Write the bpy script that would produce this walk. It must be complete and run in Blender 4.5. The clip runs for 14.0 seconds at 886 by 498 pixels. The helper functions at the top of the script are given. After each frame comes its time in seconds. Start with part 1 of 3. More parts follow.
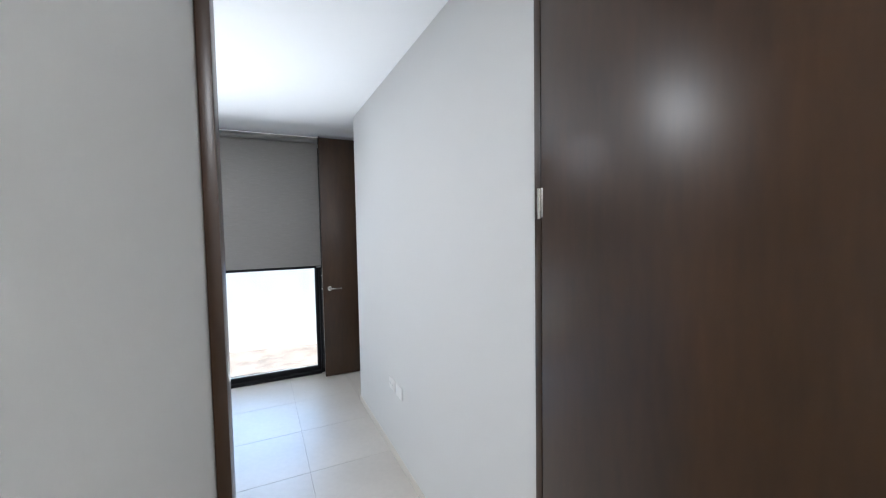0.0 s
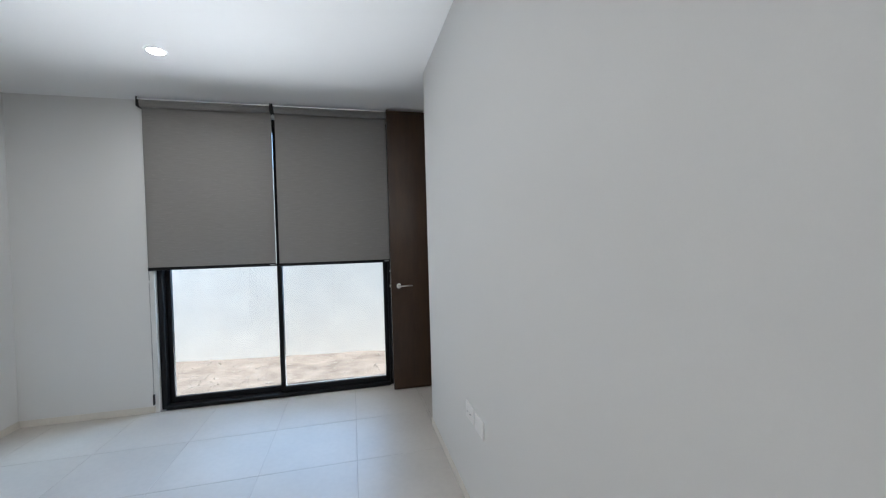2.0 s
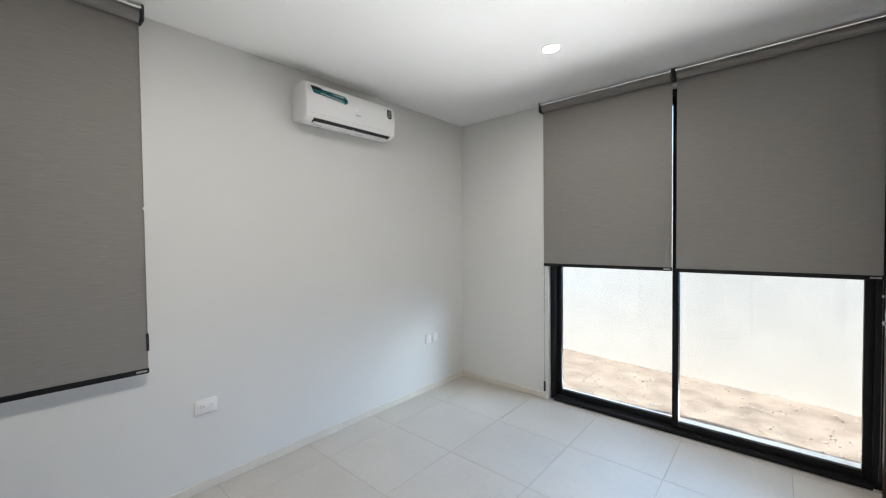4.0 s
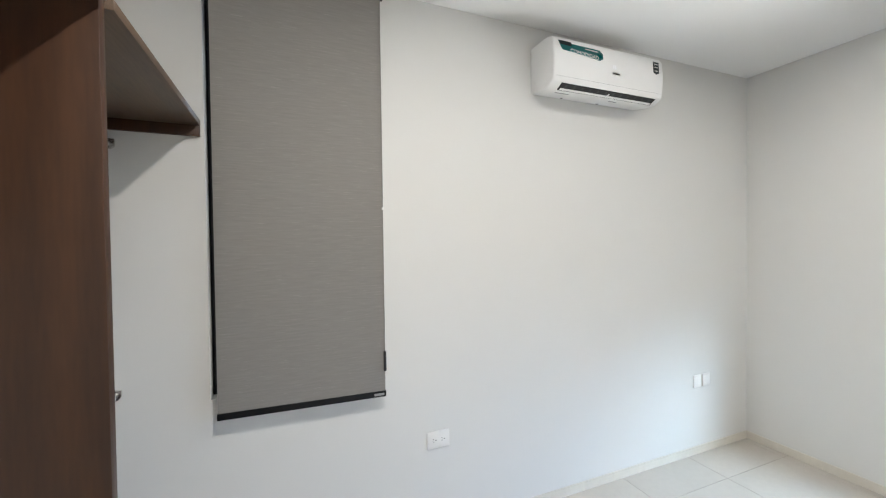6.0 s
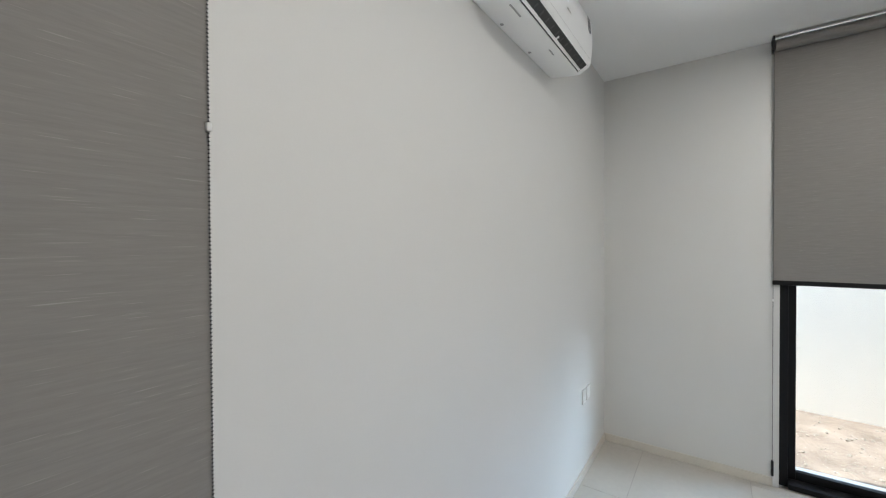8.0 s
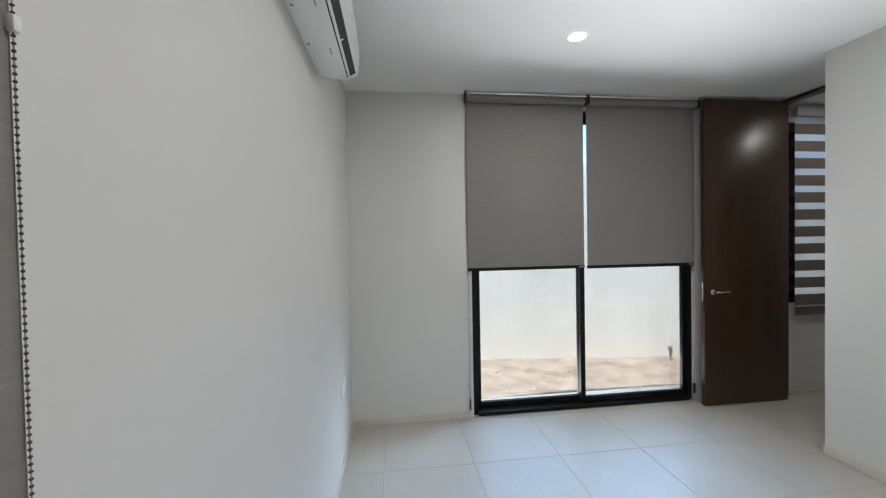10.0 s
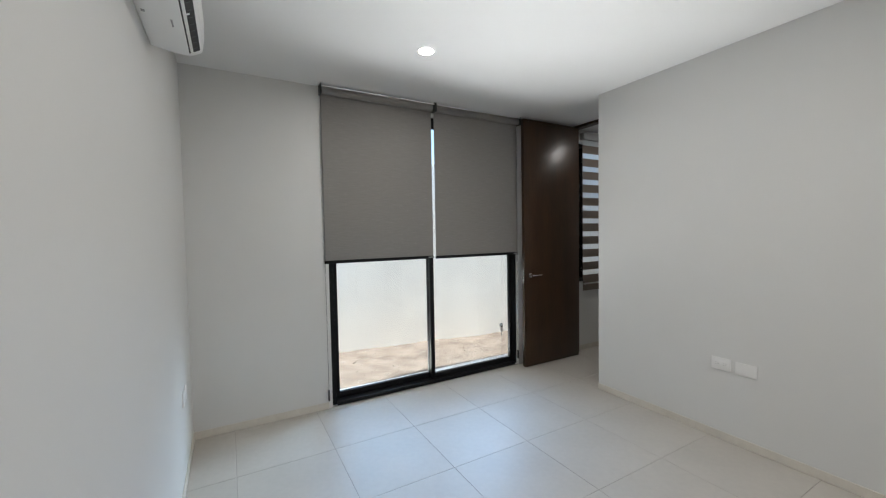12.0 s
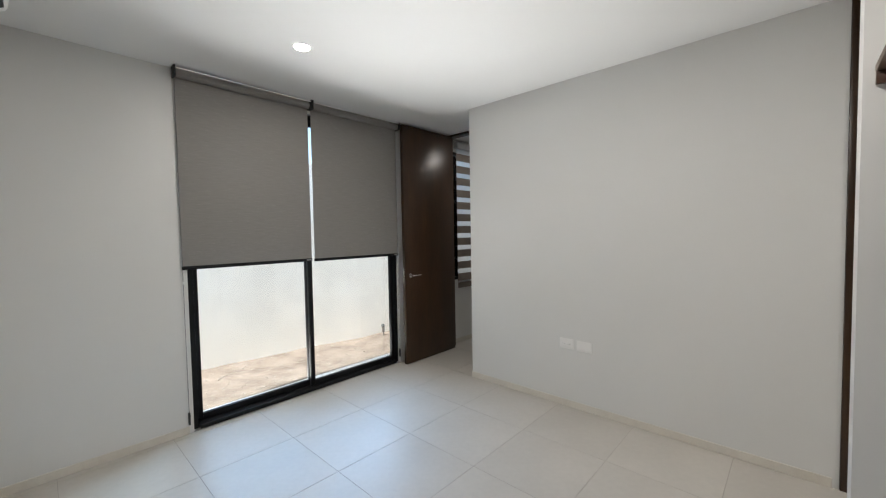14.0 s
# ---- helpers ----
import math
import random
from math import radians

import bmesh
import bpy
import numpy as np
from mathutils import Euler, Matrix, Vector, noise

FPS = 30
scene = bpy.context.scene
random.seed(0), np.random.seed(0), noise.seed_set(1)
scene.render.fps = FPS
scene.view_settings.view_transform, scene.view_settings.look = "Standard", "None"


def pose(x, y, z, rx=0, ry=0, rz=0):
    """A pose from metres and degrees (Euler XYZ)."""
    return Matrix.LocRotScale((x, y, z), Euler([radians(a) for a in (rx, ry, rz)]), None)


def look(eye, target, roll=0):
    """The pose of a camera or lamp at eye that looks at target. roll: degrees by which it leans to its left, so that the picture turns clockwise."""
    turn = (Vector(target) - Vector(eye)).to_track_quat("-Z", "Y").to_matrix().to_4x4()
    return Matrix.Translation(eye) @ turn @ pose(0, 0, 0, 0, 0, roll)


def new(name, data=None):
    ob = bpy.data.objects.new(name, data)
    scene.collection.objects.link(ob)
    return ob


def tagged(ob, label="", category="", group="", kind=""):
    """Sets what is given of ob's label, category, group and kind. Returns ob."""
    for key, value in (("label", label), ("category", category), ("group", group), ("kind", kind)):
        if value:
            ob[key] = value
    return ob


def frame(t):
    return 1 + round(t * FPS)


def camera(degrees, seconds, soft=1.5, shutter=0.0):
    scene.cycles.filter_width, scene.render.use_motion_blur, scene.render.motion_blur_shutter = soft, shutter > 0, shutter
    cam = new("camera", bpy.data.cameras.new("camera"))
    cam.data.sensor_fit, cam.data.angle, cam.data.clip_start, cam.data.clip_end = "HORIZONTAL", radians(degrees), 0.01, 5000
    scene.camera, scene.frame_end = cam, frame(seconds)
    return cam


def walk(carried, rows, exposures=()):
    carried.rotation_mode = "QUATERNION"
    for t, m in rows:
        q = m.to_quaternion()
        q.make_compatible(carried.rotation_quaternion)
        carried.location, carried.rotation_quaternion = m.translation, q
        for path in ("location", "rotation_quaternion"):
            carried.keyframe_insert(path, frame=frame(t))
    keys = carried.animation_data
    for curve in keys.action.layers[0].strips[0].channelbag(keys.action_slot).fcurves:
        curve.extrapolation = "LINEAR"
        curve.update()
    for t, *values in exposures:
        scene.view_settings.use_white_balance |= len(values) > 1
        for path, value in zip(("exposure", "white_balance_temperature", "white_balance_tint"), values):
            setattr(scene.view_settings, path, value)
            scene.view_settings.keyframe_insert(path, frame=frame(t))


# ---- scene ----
cam = camera(98.5, 14.0, soft=1.2)
PATH = [
    (0, (2.465, -4.649, 1.68), (3.331, -2.849, 1.58), -1.0),
    (0.5, (2.579, -4.462, 1.638), (3.721, -2.823, 1.534), -1.2),
    (1, (2.658, -4.31, 1.606), (3.842, -2.701, 1.508), -0.9),
    (1.5, (2.708, -4.086, 1.528), (3.668, -2.333, 1.45), -1.5),
    (2, (2.733, -3.892, 1.451), (3.2, -1.947, 1.413), -1.6),
    (2.5, (2.741, -3.72, 1.484), (2.754, -1.721, 1.433), -1.0),
    (3, (2.683, -3.603, 1.51), (2.197, -1.664, 1.443), -0.9),
    (3.5, (2.665, -3.444, 1.533), (1.642, -1.726, 1.468), -0.9),
    (4, (2.636, -3.35, 1.526), (1.321, -1.843, 1.476), -0.6),
    (6.5, (1.514, -3.27, 1.551), (-0.361, -2.573, 1.516), -0.8),
    (7, (1.169, -3.284, 1.552), (-0.637, -2.425, 1.508), -0.8),
    (7.5, (0.924, -3.238, 1.534), (-0.615, -1.961, 1.503), -0.4),
    (8, (0.706, -3.127, 1.526), (-0.459, -1.501, 1.502), -0.3),
    (8.5, (0.508, -3.058, 1.523), (-0.161, -1.173, 1.507), -0.3),
    (9, (0.424, -3.095, 1.517), (0.043, -1.132, 1.507), -0.5),
    (11.5, (0.311, -3.34, 1.543), (1.25, -1.577, 1.452), -1.1),
    (12, (0.281, -3.358, 1.51), (1.257, -1.614, 1.429), -1.0),
    (12.5, (0.286, -3.381, 1.498), (1.503, -1.796, 1.422), -0.9),
    (13, (0.273, -3.402, 1.503), (1.769, -2.078, 1.428), -1.0),
    (13.5, (0.246, -3.401, 1.498), (1.771, -2.109, 1.419), -1.0),
    (14, (0.229, -3.414, 1.513), (1.692, -2.053, 1.429), -1.0),
]
walk(cam, [(t, look(eye, target, roll)) for t, eye, target, roll in PATH],
     [(0, 2.15, 5500, 10), (1.0, 2.45, 6050, 10), (1.5, 2.15, 5900, 10), (2.2, 1.5, 5650, 9), (3, 1.52, 5750, 9), (4, 1.8, 6150, 10), (6.5, 2.32, 6200, 9), (7.6, 1.9, 6150, 9), (9, 1.6, 6000, 9), (11.5, 1.5, 6050, 9), (14, 1.62, 6250, 10)])

# ---- light ----
world = bpy.data.worlds.new("world")
scene.world = world
world.use_nodes = True
wn = world.node_tree.nodes
sky = wn.new("ShaderNodeTexSky")
sky.sky_type = "NISHITA"
sky.sun_disc = False
sky.sun_elevation = radians(62)
sky.sun_rotation = radians(256)
sky.air_density, sky.dust_density = 1.2, 1.0
world.node_tree.links.new(sky.outputs[0], wn["Background"].inputs[0])
wn["Background"].inputs[1].default_value = 0.13

sun = new("sun", bpy.data.lights.new("sun", "SUN"))
sun.data.energy, sun.data.angle, sun.data.color = 2.5, radians(0.5), (1.0, 0.97, 0.93)
sun.matrix_world = look((0, 0, 0), (0.42, 0.115, -0.90))

LAMP_WARM = (1.0, 0.93, 0.84)
LAMP_POWER = 2.4

# added fill lamp for sky light falling steeply through the patio door's lower half
sky_fill = new("patio_sky_fill", bpy.data.lights.new("patio_sky_fill", "AREA"))
sky_fill.data.shape, sky_fill.data.size, sky_fill.data.size_y = "RECTANGLE", 1.9, 0.95
sky_fill.data.energy, sky_fill.data.color, sky_fill.data.spread = 4.6, (0.36, 0.62, 1.0), radians(86)
sky_fill.matrix_world = look((2.08, 0.30, 0.95), (1.60, -0.70, 0.30))

# extra lamp standing for sky over boundary wall, slanting under blinds to west wall
slant = new("patio_slant_fill", bpy.data.lights.new("patio_slant_fill", "AREA"))
slant.data.shape, slant.data.size, slant.data.size_y = "RECTANGLE", 1.0, 0.5
slant.data.energy, slant.data.color, slant.data.spread = 2.3, (0.62, 0.82, 1.0), radians(54)
slant.matrix_world = look((1.95, 0.60, 1.55), (0.0, -0.45, 0.35))

# lamp added for daylight thrown up into room by sunlit strip outside patio door
bounce = new("patio_bounce_fill", bpy.data.lights.new("patio_bounce_fill", "AREA"))
bounce.data.shape, bounce.data.size, bounce.data.size_y = "RECTANGLE", 1.9, 0.32
bounce.data.energy, bounce.data.color, bounce.data.spread = 4.8, (1.0, 0.97, 0.92), radians(62)
bounce.matrix_world = look((2.08, 0.33, 0.11), (2.0, -0.58, 1.11))


# ---- materials ----
def mat(name, base, rough=0.5, var=0.06, scale=3.0, fine=60.0, bump=0.05, metal=0.0, stretch=(1, 1, 1), dark=None,
        random_tone=0.0, gloss=0.5, rough_var=0.08, distance=0.002):
    """A surface with two scales of tone variation, uneven gloss and fine relief."""
    m = bpy.data.materials.new(name)
    m.use_nodes = True
    n, l = m.node_tree.nodes, m.node_tree.links
    p = n["Principled BSDF"]
    tc = n.new("ShaderNodeTexCoord")
    mp = n.new("ShaderNodeMapping")
    mp.inputs["Scale"].default_value = stretch
    l.new(tc.outputs["Object"], mp.inputs[0])
    big, small = n.new("ShaderNodeTexNoise"), n.new("ShaderNodeTexNoise")
    big.inputs["Scale"].default_value, big.inputs["Detail"].default_value = scale, 4
    small.inputs["Scale"].default_value, small.inputs["Detail"].default_value = fine, 3
    l.new(mp.outputs[0], big.inputs["Vector"])
    l.new(mp.outputs[0], small.inputs["Vector"])
    add = n.new("ShaderNodeMath")
    add.operation = "MULTIPLY_ADD"
    l.new(small.outputs[0], add.inputs[0])
    add.inputs[1].default_value = 0.5
    l.new(big.outputs[0], add.inputs[2])
    ramp = n.new("ShaderNodeValToRGB")
    lo = dark or [c * (1 - var) for c in base]
    hi = [min(1, c * (1 + var)) for c in base]
    ramp.color_ramp.elements[0].position, ramp.color_ramp.elements[1].position = 0.5, 1.0
    ramp.color_ramp.elements[0].color = (*lo, 1)
    ramp.color_ramp.elements[1].color = (*hi, 1)
    l.new(add.outputs[0], ramp.inputs[0])
    out = ramp.outputs[0]
    if random_tone:
        info = n.new("ShaderNodeObjectInfo")
        mr = n.new("ShaderNodeMapRange")
        mr.inputs["To Min"].default_value, mr.inputs["To Max"].default_value = 1 - random_tone, 1 + random_tone
        l.new(info.outputs["Random"], mr.inputs["Value"])
        hsv = n.new("ShaderNodeHueSaturation")
        l.new(mr.outputs[0], hsv.inputs["Value"])
        l.new(out, hsv.inputs["Color"])
        out = hsv.outputs[0]
    l.new(out, p.inputs["Base Color"])
    rr = n.new("ShaderNodeMapRange")
    rr.inputs["To Min"].default_value, rr.inputs["To Max"].default_value = max(0.02, rough - rough_var), min(1, rough + rough_var)
    l.new(big.outputs[0], rr.inputs["Value"])
    l.new(rr.outputs[0], p.inputs["Roughness"])
    p.inputs["Metallic"].default_value = metal
    p.inputs["Specular IOR Level"].default_value = gloss
    if bump:
        b = n.new("ShaderNodeBump")
        b.inputs["Strength"].default_value, b.inputs["Distance"].default_value = bump, distance
        l.new(add.outputs[0], b.inputs["Height"])
        l.new(b.outputs[0], p.inputs["Normal"])
    return m


def glow(name, colour, strength):
    m = bpy.data.materials.new(name)
    m.use_nodes = True
    p = m.node_tree.nodes["Principled BSDF"]
    p.inputs["Base Color"].default_value = (0.8, 0.8, 0.8, 1)
    p.inputs["Emission Color"].default_value, p.inputs["Emission Strength"].default_value = (*colour, 1), strength
    return m


PAINT = mat("wall_paint", (0.70, 0.695, 0.675), 0.62, 0.012, 1.4, 180, 0.12, distance=0.001, gloss=0.35)
CEIL = mat("ceiling_paint", (0.86, 0.86, 0.85), 0.75, 0.01, 1.2, 150, 0.08, distance=0.001, gloss=0.3)
TILE = mat("porcelain_tile", (0.50, 0.468, 0.42), 0.42, 0.06, 2.2, 26, 0.0, random_tone=0.03, rough_var=0.08, gloss=0.4)
GROUT = mat("grout", (0.37, 0.34, 0.30), 0.9, 0.12, 6, 90, 0.2)
SKIRT = mat("skirting_tile", (0.66, 0.62, 0.55), 0.35, 0.06, 4, 40, 0.03)
WALNUT = mat("dark_walnut", (0.040, 0.019, 0.0075), 0.33, 0.3, 1.6, 10, 0.0, stretch=(4, 4, 0.7), dark=(0.026, 0.0125, 0.005), rough_var=0.05)
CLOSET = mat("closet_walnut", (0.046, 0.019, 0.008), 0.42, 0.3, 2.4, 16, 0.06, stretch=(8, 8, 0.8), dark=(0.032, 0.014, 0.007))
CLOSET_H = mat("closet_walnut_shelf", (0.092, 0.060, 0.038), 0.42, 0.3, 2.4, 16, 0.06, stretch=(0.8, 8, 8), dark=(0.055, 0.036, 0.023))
BLACK = mat("black_aluminium", (0.007, 0.007, 0.008), 0.5, 0.15, 8, 120, 0.03, gloss=0.25)
BLACK_PL = mat("black_plastic", (0.016, 0.016, 0.017), 0.45, 0.1, 12, 150, 0.02)
FABRIC = mat("grey_screen_fabric", (0.30, 0.284, 0.268), 0.85, 0.09, 10.0, 60, 0.3, stretch=(1, 1, 16), distance=0.0005, gloss=0.2)
# the woven screen lets a little daylight through
fn, fl = FABRIC.node_tree.nodes, FABRIC.node_tree.links
pr = fn["Principled BSDF"]
base_socket = pr.inputs["Base Color"].links[0].from_socket
stc, smp, sno, smr, smx = (fn.new("ShaderNodeTexCoord"), fn.new("ShaderNodeMapping"), fn.new("ShaderNodeTexNoise"), fn.new("ShaderNodeMapRange"), fn.new("ShaderNodeMix"))
smp.inputs["Scale"].default_value = (14, 14, 520)
sno.inputs["Scale"].default_value, sno.inputs["Detail"].default_value = 1.0, 1.0
smr.inputs["From Min"].default_value, smr.inputs["From Max"].default_value = 0.67, 0.76
smr.inputs["To Min"].default_value, smr.inputs["To Max"].default_value = 0.0, 0.6
smx.data_type = "RGBA"
fl.new(stc.outputs["Object"], smp.inputs[0])
fl.new(smp.outputs[0], sno.inputs["Vector"])
fl.new(sno.outputs[0], smr.inputs["Value"])
fl.new(smr.outputs[0], smx.inputs["Factor"])
fl.new(base_socket, smx.inputs["A"])
smx.inputs["B"].default_value = (0.52, 0.50, 0.47, 1)
fl.new(smx.outputs["Result"], pr.inputs["Base Color"])
ft, fm = fn.new("ShaderNodeBsdfTranslucent"), fn.new("ShaderNodeMixShader")
ft.inputs[0].default_value = (0.30, 0.29, 0.28, 1)
fm.inputs[0].default_value = 0.2
fl.new(fn["Principled BSDF"].outputs[0], fm.inputs[1])
fl.new(ft.outputs[0], fm.inputs[2])
fl.new(fm.outputs[0], fn["Material Output"].inputs[0])
ALU = mat("brushed_aluminium", (0.72, 0.72, 0.72), 0.25, 0.05, 10, 80, 0.02, metal=1.0)
RAIL = mat("polished_rail", (0.93, 0.93, 0.92), 0.12, 0.02, 10, 80, 0.0, metal=1.0, rough_var=0.03)
CHROME = mat("satin_chrome", (0.62, 0.60, 0.57), 0.22, 0.04, 10, 90, 0.01, metal=1.0)
WHITE_PL = mat("white_plastic", (0.80, 0.80, 0.79), 0.32, 0.015, 5, 120, 0.01)
PLATE = mat("white_switch_plate", (0.82, 0.81, 0.79), 0.35, 0.015, 8, 120, 0.01)
BEAD = mat("dark_grey_beads", (0.07, 0.07, 0.07), 0.4, 0.05, 10, 120, 0.0)
VANE = mat("dark_vane", (0.03, 0.031, 0.03), 0.5, 0.05, 10, 120, 0.0)
GREY_PL = mat("grey_plastic", (0.33, 0.33, 0.33), 0.45, 0.05, 10, 120, 0.02)
BADGE = mat("pale_grey_print", (0.45, 0.43, 0.40), 0.4, 0.05, 10, 120, 0.0)
DARK = mat("dark_interior", (0.012, 0.012, 0.012), 0.6, 0.1, 10, 80, 0.02)
TEAL = mat("teal_sticker", (0.012, 0.20, 0.20), 0.3, 0.1, 6, 60, 0.0)
NAVY = mat("dark_sticker", (0.018, 0.03, 0.035), 0.35, 0.1, 6, 60, 0.0)
STUCCO = mat("cream_render", (0.86, 0.825, 0.75), 0.9, 0.06, 2.5, 28, 0.35, distance=0.01)
SAND = mat("sandy_soil", (0.29, 0.23, 0.18), 0.95, 0.35, 5.0, 70, 0.9, dark=(0.19, 0.145, 0.11), distance=0.015)
STONE = mat("pale_stone", (0.52, 0.45, 0.37), 0.9, 0.15, 8, 50, 0.4, random_tone=0.2)
LEAF = mat("leaf", (0.06, 0.10, 0.03), 0.55, 0.4, 3, 20, 0.1)
BARK = mat("bark", (0.16, 0.12, 0.08), 0.9, 0.3, 6, 30, 0.5)
ZEBRA = mat("taupe_zebra_band", (0.17, 0.14, 0.115), 0.85, 0.06, 6, 90, 0.2, stretch=(1, 1, 6))
LAMP_DISC = glow("lamp_disc", LAMP_WARM, 30.0)
DISPLAY = glow("display_digits", (0.75, 0.85, 1.0), 0.08)

# clear glass
GLASS = bpy.data.materials.new("clear_glass")
GLASS.use_nodes = True
gn, gl = GLASS.node_tree.nodes, GLASS.node_tree.links
gt, gg, gf, gm = (gn.new("ShaderNodeBsdfTransparent"), gn.new("ShaderNodeBsdfGlossy"), gn.new("ShaderNodeFresnel"), gn.new("ShaderNodeMixShader"))
gt.inputs[0].default_value = (0.95, 0.97, 0.96, 1)
gg.inputs["Roughness"].default_value = 0.0
gf.inputs[0].default_value = 1.45
gl.new(gf.outputs[0], gm.inputs[0])
gl.new(gt.outputs[0], gm.inputs[1])
gl.new(gg.outputs[0], gm.inputs[2])
gl.new(gm.outputs[0], gn["Material Output"].inputs[0])

# sheer fabric of the striped blind lets daylight through
SHEER = bpy.data.materials.new("sheer_white_band")
SHEER.use_nodes = True
sn, sl = SHEER.node_tree.nodes, SHEER.node_tree.links
sm, st, sd = sn.new("ShaderNodeMixShader"), sn.new("ShaderNodeBsdfTranslucent"), sn.new("ShaderNodeBsdfTransparent")
st.inputs[0].default_value = (0.93, 0.94, 0.95, 1)
sm.inputs[0].default_value = 0.35
sl.new(st.outputs[0], sm.inputs[1])
sl.new(sd.outputs[0], sm.inputs[2])
sl.new(sm.outputs[0], sn["Material Output"].inputs[0])


# ---- builders ----
def add_box(bm, x0, y0, z0, x1, y1, z1, bevel=0.0, seg=2):
    vs = [bm.verts.new(c) for c in ((x0, y0, z0), (x1, y0, z0), (x1, y1, z0), (x0, y1, z0),
                                    (x0, y0, z1), (x1, y0, z1), (x1, y1, z1), (x0, y1, z1))]
    fs = [bm.faces.new([vs[i] for i in q]) for q in ((3, 2, 1, 0), (4, 5, 6, 7), (0, 1, 5, 4), (1, 2, 6, 5), (2, 3, 7, 6), (3, 0, 4, 7))]
    if bevel:
        es = list({e for f in fs for e in f.edges})
        bmesh.ops.bevel(bm, geom=es, offset=bevel, segments=seg, profile=0.5, affect="EDGES")
    return bm


def box(*a, bevel=0.0, seg=2):
    return add_box(bmesh.new(), *a, bevel=bevel, seg=seg)


def add_rod(bm, a, b, r, n=16, r2=None):
    a, b = Vector(a), Vector(b)
    d = b - a
    m = Matrix.Translation((a + b) / 2) @ d.to_track_quat("Z", "Y").to_matrix().to_4x4()
    bmesh.ops.create_cone(bm, cap_ends=True, segments=n, radius1=r, radius2=r if r2 is None else r2, depth=d.length, matrix=m)
    return bm


def rod(a, b, r, n=16, r2=None):
    return add_rod(bmesh.new(), a, b, r, n, r2)


def sweep(points, r, n=10, flat=1.0):
    """A tube along points; flat squeezes it in z."""
    bm = bmesh.new()
    rings = []
    for i, pnt in enumerate(points):
        pnt = Vector(pnt)
        d = (Vector(points[min(i + 1, len(points) - 1)]) - Vector(points[max(i - 1, 0)])).normalized()
        side = d.cross(Vector((0, 0, 1)))
        side = side.normalized() if side.length > 1e-4 else Vector((1, 0, 0))
        up = side.cross(d).normalized()
        rings.append([bm.verts.new(pnt + r * (math.cos(k * math.tau / n) * side + flat * math.sin(k * math.tau / n) * up)) for k in range(n)])
    for a, b in zip(rings, rings[1:]):
        for k in range(n):
            bm.faces.new((a[k], a[(k + 1) % n], b[(k + 1) % n], b[k]))
    bm.faces.new(rings[0][::-1])
    bm.faces.new(rings[-1])
    return bm


def prism(outline, axis, lo, hi, bevel=0.0, seg=3):
    """A flat outline pushed along an axis ('x': outline in y, z; 'y': outline in x, z)."""
    bm = bmesh.new()
    put = (lambda u, v, w: (w, u, v)) if axis == "x" else (lambda u, v, w: (u, w, v))
    a = [bm.verts.new(put(u, v, lo)) for u, v in outline]
    b = [bm.verts.new(put(u, v, hi)) for u, v in outline]
    n = len(outline)
    for k in range(n):
        bm.faces.new((a[k], a[(k + 1) % n], b[(k + 1) % n], b[k]))
    bm.faces.new(a[::-1])
    bm.faces.new(b)
    bmesh.ops.recalc_face_normals(bm, faces=bm.faces)
    if bevel:
        bmesh.ops.bevel(bm, geom=[e for e in bm.edges if abs((e.verts[0].co - e.verts[1].co)["xyz".index(axis)]) < 1e-6],
                        offset=bevel, segments=seg, profile=0.5, affect="EDGES")
    return bm


def mesh_of(name, bm, material, smooth=False):
    bmesh.ops.recalc_face_normals(bm, faces=bm.faces)
    me = bpy.data.meshes.new(name)
    bm.to_mesh(me)
    bm.free()
    me.materials.append(material)
    if smooth:
        for f in me.polygons:
            f.use_smooth = True
        me.set_sharp_from_angle(angle=radians(35))
    return me


def part(name, bm, material, parent, label="", smooth=True):
    ob = new(name, mesh_of(name, bm, material, smooth))
    ob.parent = parent
    return tagged(ob, label)


def thing(name, label, category, group="", kind="", at=None):
    ob = new(name)
    ob.empty_display_size = 0.1
    if at is not None:
        ob.matrix_world = at
    return tagged(ob, label, category, group, kind)


def solid(name, bm, material, label, category, group="", kind="", smooth=False):
    return tagged(new(name, mesh_of(name, bm, material, smooth)), label, category, group, kind)


def structure(name, boxes, material, label, category):
    bm = bmesh.new()
    for b in boxes:
        add_box(bm, *b)
    return solid(name, bm, material, label, category, kind="structure")


# ---- plan ----
H = 2.77            # ceiling
W = 3.32            # face of the east wall
NICHE = -0.935      # end of the east wall, beside the bathroom door
OPEN_L, OPEN_R = 1.025, 3.13   # patio door opening
OPEN_T = 2.66
CLOSET_Y = -3.60    # front of the closet
CLOSET_BACK = -4.22
PART_L, PART_R = 2.23, 2.36    # partition between closet and entry
HALL_S = -6.2
BATH_E, BATH_S = 5.5, -2.2
WIN = (-3.588, -2.93, 0.895, 2.64)   # west window: y from, to, z from, to
BWIN = (4.085, 5.0, 0.86, 2.62)     # bathroom window: x from, to, z from, to

